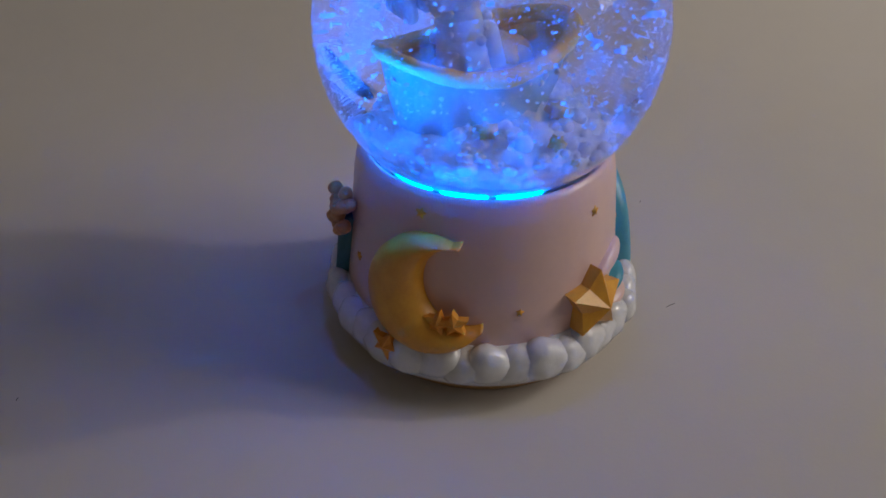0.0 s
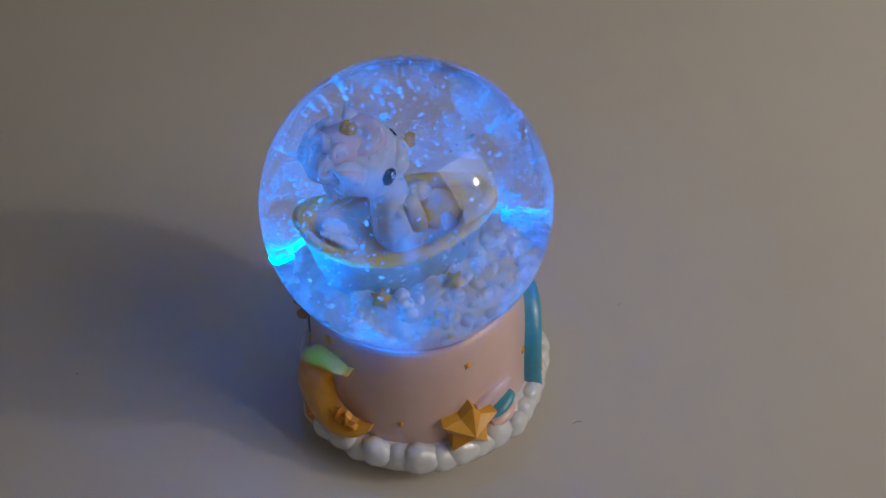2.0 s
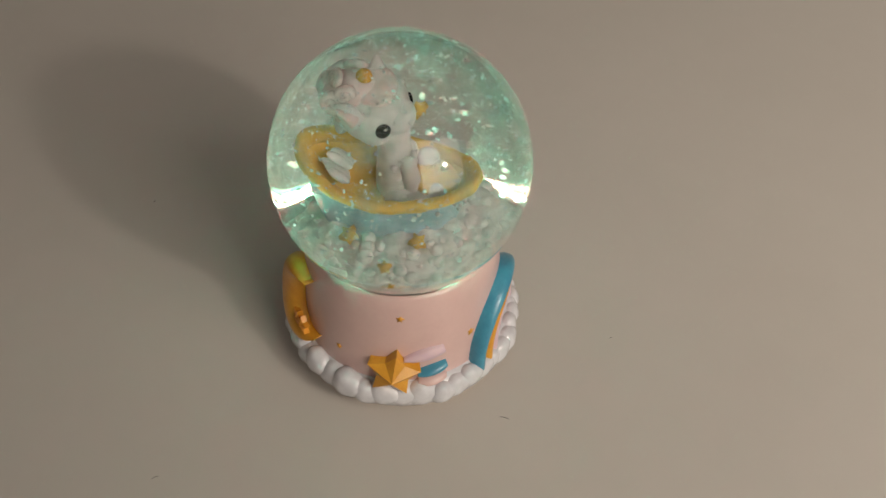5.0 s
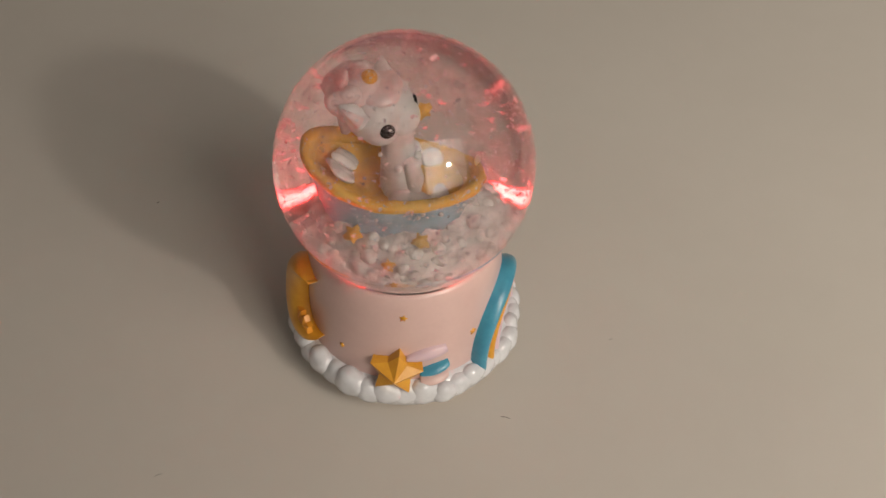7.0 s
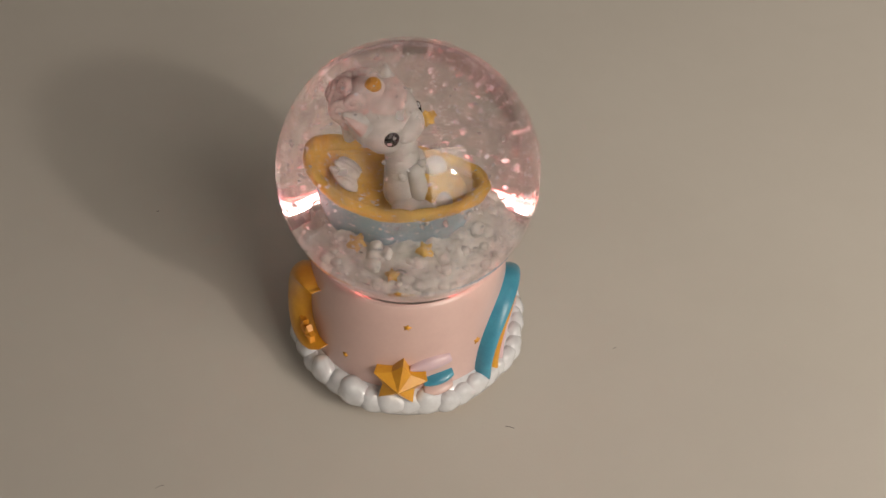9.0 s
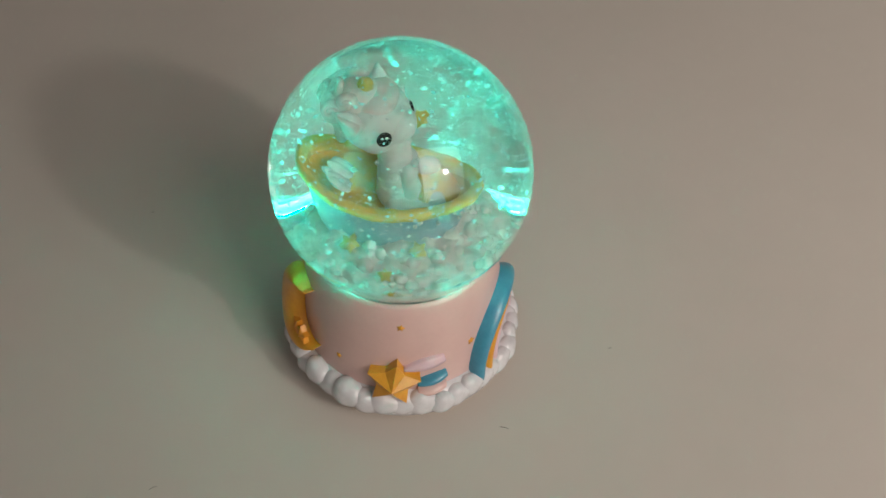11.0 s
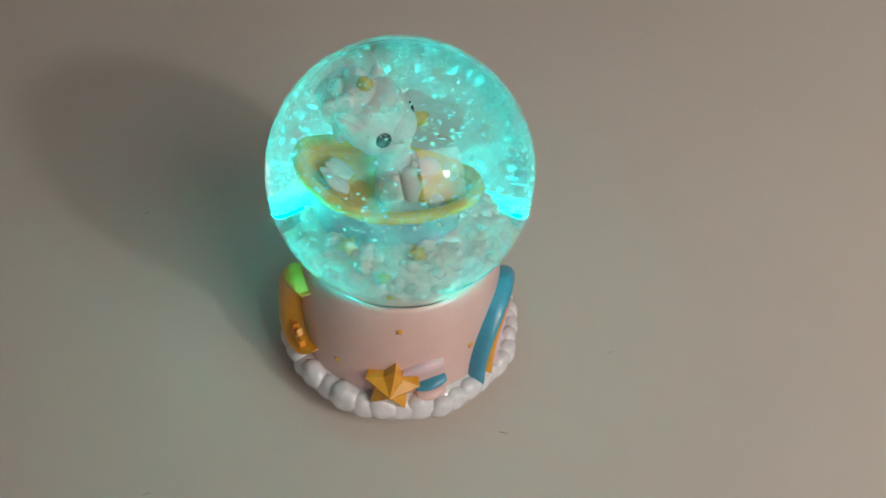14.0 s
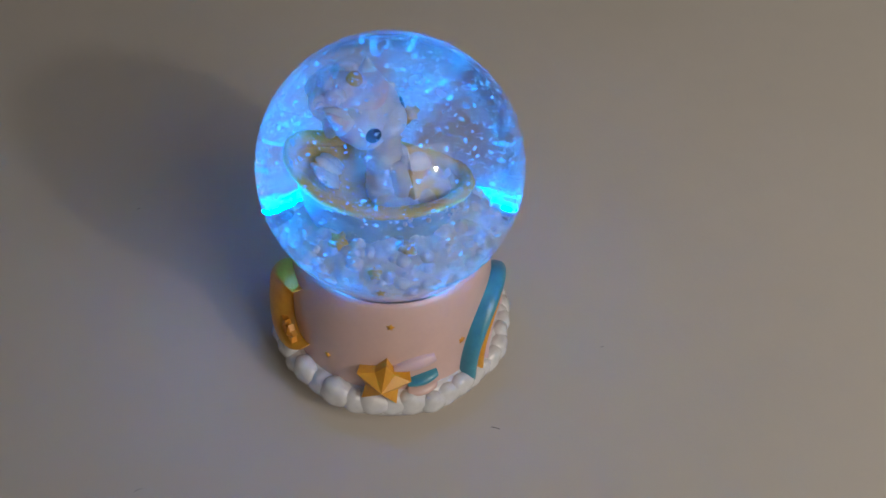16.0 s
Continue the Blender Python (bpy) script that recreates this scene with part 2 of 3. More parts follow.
def faceted_star(place, size, height, inner=0.48, turn=90.0, base=-0.001):
    """A star with a ridge to each tip; place maps (right, up, out) to the world."""
    bm = bmesh.new()
    flat = star_outline(size, inner, turn)
    low = [bm.verts.new(place(u, v, base)) for u, v in flat]
    top = [bm.verts.new(place(u * 0.97, v * 0.97, height * (0.45 if k % 2 == 0 else 0.3))) for k, (u, v) in enumerate(flat)]
    mid = bm.verts.new(place(0, 0, height))
    n = len(flat)
    for k in range(n):
        bm.faces.new((low[k], low[(k + 1) % n], top[(k + 1) % n], top[k]))
        bm.faces.new((top[k], top[(k + 1) % n], mid))
    bmesh.ops.recalc_face_normals(bm, faces=bm.faces)
    return bm


def base_place(az, z, turn=0.0, lean=0.0):
    """Right, up and out on the base's wall at (az, z); lean tips the top outwards."""
    def place(u, v, h):
        r = body_radius(z)
        return on_base(az + math.degrees(u / r), z + v, h + v * lean)
    return place


# ---- the table ----
def build_table():
    bm = bmesh.new()
    bmesh.ops.create_cube(bm, size=1.0, matrix=Matrix.Translation((0.1, 0.1, -0.015)) @ Matrix.Diagonal((1.5, 1.2, 0.03, 1)))
    bmesh.ops.bevel(bm, geom=bm.edges[:], offset=0.003, segments=2, affect="EDGES")
    tagged(link_mesh("table", bm, TABLE, False), "off-white laminate tabletop with a few specks", "table", kind="structure")


def tube(points, radius, sides=8):
    """A bent round thread through the points, thinning to its ends."""
    bm = bmesh.new()
    rings = []
    for i, p in enumerate(points):
        way = (points[min(i + 1, len(points) - 1)] - points[max(i - 1, 0)]).normalized()
        side = way.orthogonal().normalized()
        up = way.cross(side)
        r = radius * (0.5 if i in (0, len(points) - 1) else 1)
        rings.append([bm.verts.new(p + r * (math.cos(6.2832 * k / sides) * side + math.sin(6.2832 * k / sides) * up)) for k in range(sides)])
    for a, b in zip(rings, rings[1:]):
        for k in range(sides):
            bm.faces.new((a[k], a[(k + 1) % sides], b[(k + 1) % sides], b[k]))
    bm.faces.new(rings[0][::-1])
    bm.faces.new(rings[-1])
    bmesh.ops.recalc_face_normals(bm, faces=bm.faces)
    return bm


def build_specks():
    """Lint on the tabletop and the dark case at its far side."""
    for (x0, y0), (x1, y1), bend, r in (((0.0267, -0.0312), (0.0292, -0.0319), 0.0002, 0.00007), ((-0.0648, -0.0505), (-0.0628, -0.0496), 0.0003, 0.00005),
                                        ((0.0596, -0.0045), (0.0607, -0.0040), 0.0001, 0.00005), ((-0.0820, 0.0497), (-0.0812, 0.0502), 0.0001, 0.00008)):
        pts = []
        for k in range(7):
            s = k / 6
            pts.append(Vector((x0 + (x1 - x0) * s, y0 + (y1 - y0) * s + bend * math.sin(math.pi * s), r)))
        tagged(link_mesh("lint", tube(pts, r), DARK), "dark thread of lint lying on the tabletop", "lint", "lint on the table")
    bm = bmesh.new()
    bmesh.ops.create_cube(bm, size=1.0, matrix=pose(0.300, 0.047, 0.006, 0, 0, -9) @ Matrix.Diagonal((0.08, 0.10, 0.012, 1)))
    bmesh.ops.bevel(bm, geom=bm.edges[:], offset=0.004, segments=3, affect="EDGES")
    tagged(link_mesh("dark_case", bm, DARK), "small black plastic case lying on the table", "case")


build_table()
build_specks()

globe = tagged(new("snow_globe"), "lit snow globe on a pink base with a white cloud rim", "snow globe")


def build_base():
    part("base", lathe([(0.0270, 0.0052), (0.0288, 0.0058), (0.0278, 0.016), (0.0262, 0.033), (0.0259, 0.0365), (0.0254, 0.0395),
                        (0.0248, 0.0418), (0.0241, 0.0430), (0.0236, 0.0430), (0.0230, 0.0398)]), PINK, globe, "pale pink painted base")
    part("foot", lathe([(0.0262, 0.0), (0.0266, 0.0006), (0.0266, 0.0050), (0.0262, 0.0054)]), TAN, globe, "recessed dull brown foot")
    part("cloud_skirt", lathe([(0.0268, 0.0050), (0.0302, 0.0048), (0.0315, 0.0058), (0.0320, 0.0078), (0.0316, 0.0098), (0.0304, 0.0118), (0.0284, 0.0130)]), WHITE, globe)
    rng = random.Random(4)
    az = 0.0
    while az < 356:
        small = -75 < (az if az < 180 else az - 360) < 30
        size = rng.uniform(0.0024, 0.0034) if small else rng.uniform(0.0032, 0.0041)
        r = 0.0295 + rng.uniform(-0.0004, 0.0006) + (0.0009 if small else 0)
        bm = bmesh.new()
        ball(bm, (0, 0, 0), size, (rng.uniform(0.8, 0.95), rng.uniform(1.05, 1.45), rng.uniform(1.0, 1.2)),
             turn=Euler((rng.uniform(-0.5, 0.5), 0.25, 0)).to_matrix().to_4x4(), u=22, v=14, lumps=0.2)
        bm.transform(pose(r * math.cos(radians(az)), r * math.sin(radians(az)), 0.0096 + rng.uniform(-0.0006, 0.0006), 0, 0, az))
        for w in bm.verts:
            w.co.z = max(w.co.z, 0.0049)
        part("cloud_puff", bm, WHITE, globe)
        az += math.degrees(size * 1.35 / 0.0296)


build_base()


def arc(cx, cy, rx, ry, start, end):
    return lambda s: (cx + rx * math.cos(radians(start + (end - start) * s)), cy + ry * math.sin(radians(start + (end - start) * s)))


def build_reliefs():
    # the crescent moon, its two stars and the orange one under it
    mm = 0.001
    moon = part("crescent_moon", ribbon(arc(1.2 * mm, 0.2 * mm, 11.6 * mm, 12.2 * mm, 62, 328), arc(8.6 * mm, 3.0 * mm, 8.6 * mm, 9.0 * mm, 97, 292),
                                        -166, 0.0235, lambda s: 0.0020 + 0.0040 * math.sin(math.pi * min(max(s, 0.02), 0.98)) ** 0.6, along=48, across=13),
                GOLD, globe, "golden yellow crescent moon")
    for az, z, size, turn in ((-157.6, 0.0192, 0.0027, 80), (-151.3, 0.0196, 0.0027, 100)):
        put = base_place(az, z)
        part("small_star", faceted_star(lambda u, v, h: put(u, v, h + 0.0030), size, 0.0011, 0.5, turn), ORANGE, moon, "small orange star", smooth=False)
    put = base_place(-176, 0.0115)
    part("small_star", faceted_star(lambda u, v, h: put(u, v, h + 0.0040), 0.0033, 0.0014, 0.5, 70), ORANGE, globe, "small orange star", smooth=False)
    # the large star and its tails
    put = base_place(-94.0, 0.0184)
    part("large_star", faceted_star(lambda u, v, h: put(u, v, h + 0.0012 - 0.10 * v), 0.0070, 0.0046, 0.60, 82, -0.003), GOLD, globe, "golden faceted star", smooth=False)
    bow = lambda x0, y0, x1, y1, lift: (lambda s: (x0 + (x1 - x0) * s, y0 + (y1 - y0) * s + lift * math.sin(math.pi * s)))
    puff = lambda h: (lambda s: h * (0.35 + 0.65 * math.sin(math.pi * (0.12 + 0.8 * s)) ** 0.6))
    part("star_tail", ribbon(bow(-5.5 * mm, -0.2 * mm, 5.6 * mm, 0.6 * mm, -0.6 * mm), bow(-5.5 * mm, 1.2 * mm, 5.2 * mm, 3.4 * mm, 1.2 * mm), -77, 0.0212, puff(0.0018)),
         LILAC, globe, "pale lilac-pink star tail")
    part("star_tail", ribbon(bow(-3.6 * mm, -1.3 * mm, 4.2 * mm, -0.4 * mm, -0.4 * mm), bow(-3.6 * mm, 0.3 * mm, 4.3 * mm, 1.7 * mm, 0.3 * mm), -74, 0.0168, puff(0.0026)),
         TEAL, globe, "teal blue star tail")
    part("star_tail", ribbon(bow(-4.0 * mm, -1.6 * mm, 3.0 * mm, -1.2 * mm, -0.5 * mm), bow(-4.0 * mm, 0.6 * mm, 3.6 * mm, 1.0 * mm, 0.4 * mm), -73, 0.0138, puff(0.0030)),
         PINK, globe, "pale pink star tail")
    # the rainbow: nested arches, the blue one outermost
    bands = ((17.8, 21.8, 14.2, 18.4, 0.0040, TEAL), (14.1, 18.3, 10.9, 15.1, 0.0034, GOLD), (10.8, 15.0, 7.8, 12.0, 0.0028, LILAC))
    rainbow = None
    for rx, ry, ix, iy, out, paint in bands:
        bm = ribbon(arc(0, 0, rx * mm, ry * mm, 180, 0), arc(0, 0, ix * mm, iy * mm, 180, 0), -14, 0.0110, lambda s: out, along=52, across=7)
        if rainbow is None:
            rainbow = part("rainbow", bm, paint, globe, "teal, orange and pink rainbow arch")
        else:
            part("band", bm, paint, rainbow, "orange band" if paint is GOLD else "lilac band")
    # tiny stars
    for az, z, size in ((-90, 0.0364, 0.00115), (-126.7, 0.0201, 0.0009), (-47.8, 0.0240, 0.00115), (-168.7, 0.0393, 0.00115), (156, 0.0222, 0.0010), (118, 0.036, 0.0011), (60, 0.037, 0.0011)):
        put = base_place(az, z)
        part("tiny_star", faceted_star(lambda u, v, h: put(u, v, h), size, 0.0006, 0.5, 80), GOLD, globe)
    # the bunch of flowers at the back
    rng = random.Random(3)
    bunch = part("leaf_stem", ribbon(bow(-0.8 * mm, -7 * mm, -2.6 * mm, 7 * mm, 0), bow(1.0 * mm, -7 * mm, 2.8 * mm, 7 * mm, 0), 138, 0.0200, lambda s: 0.0026), STEM, globe, "dark teal stem with tan buds")
    for k in range(15):
        bm = bmesh.new()
        ball(bm, on_base(141 + rng.uniform(-9, 9), 0.0240 + 0.0090 * k / 14, rng.uniform(0.0012, 0.0036)), rng.uniform(0.0013, 0.0018), (1, 1, 0.9), u=12, v=8, lumps=0.15)
        part("bud", bm, BROWN, bunch)


build_reliefs()


def build_ball():
    bm = bmesh.new()
    bmesh.ops.create_uvsphere(bm, u_segments=128, v_segments=64, radius=RADIUS, matrix=Matrix.Translation(GLOBE))
    part("glass_ball", bm, GLASS, globe, "clear water-filled glass ball")
    part("plug", lathe([(0.0176, 0.0435), (0.0176, 0.0450), (0.0168, 0.0456), (0.004, 0.0460)]), WHITE, globe)


build_ball()


def mound_height(r):
    """The snow mound: a low dome with steep sides."""
    return 0.0450 + 0.0095 * math.sqrt(max(0.0, 1 - (r / 0.0178) ** 4))


def build_mound():
    bm = bmesh.new()
    rng = random.Random(7)
    made = ball(bm, (0, 0, 0.0450), 0.0177, (1, 1, 0.52), u=96, v=48)
    for w in made:
        if w.co.z > 0.0450:
            w.co.z = mound_height(math.hypot(w.co.x, w.co.y))
        out = (w.co - Vector((0, 0, 0.0455))).normalized()
        w.co += out * (0.0016 * noise.noise(w.co * 300) + 0.0011 * noise.noise(w.co * 650) + 0.0004 * noise.noise(w.co * 1500))
    for k in range(150):
        az, up = rng.uniform(0, 360), rng.uniform(0.0, 0.85)
        r = 0.0177 * math.sqrt(1 - up ** 2)
        ball(bm, (r * math.cos(radians(az)), r * math.sin(radians(az)), mound_height(r)), rng.uniform(0.0006, 0.0017), (1, 1, 0.9), u=10, v=7, lumps=0.3)
    mound = part("snow_mound", bm, SNOW, globe, "white moulded snow mound")
    for az, up, size in ((-143, 0.78, 0.0019), (-72, 0.84, 0.0018), (-101, 0.56, 0.0015), (-96, 0.22, 0.0010)):
        r = 0.0182 * math.sqrt(1 - up ** 2)
        spot = pose(r * math.cos(radians(az)), r * math.sin(radians(az)), mound_height(r * 0.97) + 0.0006, 0, 50 - 30 * up, az)
        part("snow_star", faceted_star(lambda u, v, h: spot @ Vector((-v, u, h + 0.0007)), size, 0.0009, 0.55, 100), YELLOW, mound, "small yellow star")


build_mound()

# the cradle: its long axis, and places in it
LONG = -10.0


def in_cradle(x, y, z):
    a = radians(LONG)
    return Vector((-0.0020 + x * math.cos(a) - y * math.sin(a), 0.0012 + x * math.sin(a) + y * math.cos(a), z))


def rim_height(x):
    return 0.0614 + (15.5 if x < 0 else 6.0) * x * x


def band_between(rings):
    bm = bmesh.new()
    made = [[bm.verts.new(p) for p in ring] for ring in rings]
    n = len(made[0])
    for a, b in zip(made, made[1:]):
        for k in range(n):
            bm.faces.new((a[k], a[(k + 1) % n], b[(k + 1) % n], b[k]))
    return bm, made


def build_cradle():
    steps = 56

    def loop(long, wide, z, wobble=0.0):
        ring = []
        for k in range(steps):
            a = 2 * math.pi * k / steps
            x, y = long * math.cos(a), wide * math.sin(a) * (1 - 0.10 * math.cos(a))
            p = in_cradle(x, y, z(x))
            ring.append(p + wobble * noise.noise_vector(p * 420))
        return ring
    bm, made = band_between([loop(0.0108, 0.0074, lambda x: 0.0490), loop(0.0112, 0.0076, lambda x: 0.0530, 0.0004),
                             loop(0.0132, 0.0080, lambda x: 0.0562 + 6 * x * x, 0.0005), loop(0.0150, 0.0083, lambda x: rim_height(x) - 0.0022, 0.0004),
                             loop(0.0156, 0.0086, lambda x: rim_height(x) - 0.0005)])
    bm.faces.new(made[0][::-1])
    cradle = part("cradle", bm, PALE_BLUE, globe, "pale blue crescent cradle with a yellow rim")
    rings = []
    for j in range(13):
        b = 2 * math.pi * j / 12
        rings.append(loop(0.0158 + 0.0013 * math.cos(b), 0.0086 + 0.0013 * math.cos(b), lambda x: rim_height(x) + 0.0013 * math.sin(b), 0.0003))
    bm, made = band_between(rings)
    bmesh.ops.remove_doubles(bm, verts=bm.verts, dist=1e-6)
    part("rim", bm, YELLOW, cradle, "yellow rounded rim")
    bm, made = band_between([loop(0.0148 * f, 0.0078 * f, lambda x: rim_height(x) * g + 0.0604 * (1 - g) - d, 0.0003)
                             for f, d, g in ((1, 0.0002, 1), (0.88, 0.0026, 0.9), (0.6, 0.0040, 0.6), (0.2, 0.0044, 0.3))])
    bm.faces.new(made[-1])
    part("cushion", bm, YELLOW, cradle, "yellow inside")
    bm = bmesh.new()
    for k in range(5):
        ball(bm, in_cradle(-0.0096 + 0.0004 * abs(k - 2), 0.0036 - 0.0013 * k, 0.0612 + 0.0003 * math.sin(2.1 * k)), 0.0014, (2.1 - 0.2 * abs(k - 2), 0.9, 0.5),
             turn=Euler((0.2 * math.sin(3 * k), 0.55, radians(LONG))).to_matrix().to_4x4(), u=20, v=12, lumps=0.1)
    part("pillow", bm, FUR, cradle, "white folded pillow")
    bm = bmesh.new()
    rng = random.Random(5)
    for k in range(60):
        a = rng.uniform(0, 6.283)
        x, y = 0.0145 * math.cos(a), 0.0080 * math.sin(a)
        ball(bm, in_cradle(x, y, rim_height(x) - rng.uniform(0.0012, 0.004)), rng.uniform(0.00025, 0.0005), u=8, v=6)
    part("bead_bubbles", bm, FUR, cradle, "tiny bubbles along the hull")


build_cradle()


def cone(bm, base, tip, radius, mat, flat=1.0, sides=14):
    way = (tip - base)
    turn = way.to_track_quat("Z", "X").to_matrix().to_4x4()
    m = Matrix.Translation(base + way / 2) @ turn @ Matrix.Diagonal((flat, 1, 1, 1))
    made = bmesh.ops.create_cone(bm, cap_ends=True, segments=sides, radius1=radius, radius2=radius * 0.12, depth=way.length, matrix=m)["verts"]
    for w in made:
        for f in w.link_faces:
            f.material_index = mat


def build_figurine():
    """A seated toy animal: one mesh, painted in five colours."""
    bm = bmesh.new()
    rng = random.Random(9)
    head = Vector((-0.0049, 0.0058, 0.0743))
    face = Matrix.Rotation(radians(-23), 4, "Z")

    def at(x, y, z):
        return head + (face @ Vector((x, y, z))) * 0.001
    ball(bm, at(0, 0, 0), 0.0064, (1.02, 1.08, 0.98), turn=face, u=32, v=20)
    ball(bm, at(4.7, -0.2, -0.3), 0.0035, (1.0, 1.15, 0.9), turn=face, u=24, v=14)
    ball(bm, at(1.4, -2.7, -2.0), 0.0038, (1, 1, 0.9), u=18, v=12)
    ball(bm, at(1.4, 2.9, -2.0), 0.0038, (1, 1, 0.9), u=18, v=12)
    # eyes: dark discs with two white glints
    for side in (-1, 1):
        way = (face @ Vector((math.cos(radians(45 * side - 7)), math.sin(radians(45 * side - 7)), -0.02 - 0.05 * side))).normalized()
        turn = way.to_track_quat("Z", "Y").to_matrix().to_4x4()
        eye = head + way * 0.00682
        ball(bm, eye, 0.00165, (0.92, 1.1, 0.28), turn=turn, mat=3, u=20, v=10)
        ball(bm, eye + turn.to_3x3() @ Vector((0.00035, 0.00055, 0.00034)), 0.00040, (1, 1, 0.35), turn=turn, mat=0, u=10, v=6)
        ball(bm, eye + turn.to_3x3() @ Vector((-0.0004, -0.0006, 0.00030)), 0.00022, (1, 1, 0.35), turn=turn, mat=0, u=8, v=6)
    # ears, the golden horn and the star at the muzzle
    cone(bm, at(-1.6, -4.9, 1.2), at(-5.4, -6.9, 4.9), 0.0031, 0, 1.0)
    cone(bm, at(-1.2, -6.4, 1.9), at(-4.8, -7.6, 4.7), 0.0019, 1, 0.8)
    cone(bm, at(-1.0, 3.8, 3.6), at(-2.0, 5.6, 8.2), 0.0026, 0, 0.7)
    cone(bm, at(-2.0, 0.2, 5.6), at(-2.8, 0.2, 9.4), 0.0021, 2)
    ball(bm, at(-2.2, 0.2, 7.2), 0.0017, (1, 1, 1.1), mat=2, u=12, v=8)
    star = faceted_star(lambda u, v, h: at(7.9, 2.7, -0.4) + Matrix.Rotation(radians(-58), 3, "Z") @ Vector((h, u, v)), 0.0019, 0.0011, 0.6, 96, -0.0008)
    keep = [bm.verts.new(w.co) for w in star.verts]
    for f in star.faces:
        g = bm.faces.new([keep[w.index] for w in f.verts])
        g.material_index = 4
    star.free()
    # forelock, crown of curls and the mane down the back
    ball(bm, at(0.0, 0.4, 4.7), 0.0042, (1.0, 1.2, 0.42), mat=1, u=24, v=14, lumps=0.14)
    ball(bm, at(-3.0, 0, 2.0), 0.0054, (0.9, 1.05, 1.0), mat=1, u=24, v=14, lumps=0.14)
    ball(bm, at(-6.2, -0.8, 1.6), 0.0045, (0.85, 1.05, 1.1), mat=1, u=24, v=16, lumps=0.14)

    def strand(points, thick, mat):
        for k in range(len(points) * 5 - 4):
            i, s = divmod(k, 5)
            p = points[i].lerp(points[min(i + 1, len(points) - 1)], s / 5)
            taper = 1 - 0.45 * k / (len(points) * 5)
            ball(bm, p, thick * taper, mat=mat, u=10, v=7)
    # curls wound like snail shells round the back of the head
    for cx, cy, cz, ax, size in ((-6.8, -5.2, 3.6, -80, 2.4), (-4.4, -4.0, 5.6, -70, 2.0), (-9.8, -0.6, 3.2, -170, 2.4),
                                 (-7.4, -1.4, 6.4, -150, 2.2), (-8.2, 3.6, 3.0, 140, 2.4), (-4.8, 3.4, 5.6, 100, 2.0)):
        out = Vector((math.cos(radians(ax)), math.sin(radians(ax)), 0.35)).normalized()
        side = Vector((0, 0, 1)).cross(out).normalized()
        up = out.cross(side)
        loop = []
        for k in range(13):
            a, r = 0.75 * k, size * 0.8 * (1 - 0.065 * k)
            p = Vector((cx, cy, cz)) + side * r * math.cos(a) + up * r * math.sin(a) + out * 0.06 * k
            loop.append(at(*p))
        strand(loop, 0.0010, 1)
    for k in range(34):
        a, b = rng.uniform(70, 290), rng.uniform(-40, 75)
        p = Vector((math.cos(radians(a)) * math.cos(radians(b)), math.sin(radians(a)) * math.cos(radians(b)), math.sin(radians(b)))) * 5.2
        ball(bm, at(p.x - 3.2, p.y * 1.08, p.z + 1.6), rng.uniform(0.0004, 0.0009), mat=1, u=12, v=8, lumps=0.3)
    # the mane, in short wavy strands down the nape
    for j in range(5):
        y = -3.0 + 1.5 * j
        strand([at(-5.0, y * 0.8, -0.5), at(-5.8 + 0.2 * j, y * 0.8 + 0.4, -3.2), at(-5.2, y * 0.8, -5.6)], 0.0015, 1 if j % 2 else 0)
    # body, forelegs, hind legs
    chest = Vector((-0.0008, 0.0042, 0.0645))
    for k in range(9):
        s = k / 8
        ball(bm, (-0.0014 + 0.0006 * s, 0.0050 - 0.0016 * s, 0.0695 - 0.0110 * s), 0.0028 + 0.0009 * s, (1, 1.05, 1), u=20, v=12)
    for side in (-1, 1):
        y = 0.0036 + side * 0.0022
        for k in range(12):
            s = k / 11
            ball(bm, (0.0012 + 0.0014 * s, y + side * 0.0006 * s, 0.0640 - 0.0072 * s), 0.0016 + 0.0004 * s, u=12, v=8)
            ball(bm, (-0.001 + 0.0066 * s, y + side * 0.0016, 0.0574 + 0.0006 * s), 0.0020 - 0.0003 * s, u=12, v=8)
        ball(bm, (0.0062, y + side * 0.0016, 0.0586), 0.0021, (0.9, 1, 1.15), u=14, v=10)
    ball(bm, (0.0046, 0.0056, 0.0618), 0.0019, (1.1, 1, 1), u=14, v=10)
    ball(bm, (0.0055, 0.0030, 0.0592), 0.0044, (1.2, 1.0, 0.55), mat=4, u=20, v=12, lumps=0.1)
    # small bubbles clinging to it
    for k in range(70):
        p = Vector([rng.gauss(0, 1) for _ in range(3)]).normalized()
        spot = head + Vector((p.x * 1.02, p.y * 1.08, p.z * 0.98)) * 0.0063 if k < 34 else chest + Vector((p.x, p.y, p.z * 1.45)) * 0.0037
        ball(bm, spot, rng.choice((0.00025, 0.00035, 0.00045, 0.00075)), u=10, v=7)
    part("figurine", bm, [FUR, PINK_HAIR, GOLD, BLACK, YELLOW], globe, "white toy animal figurine with pink curls and black eyes")


build_figurine()


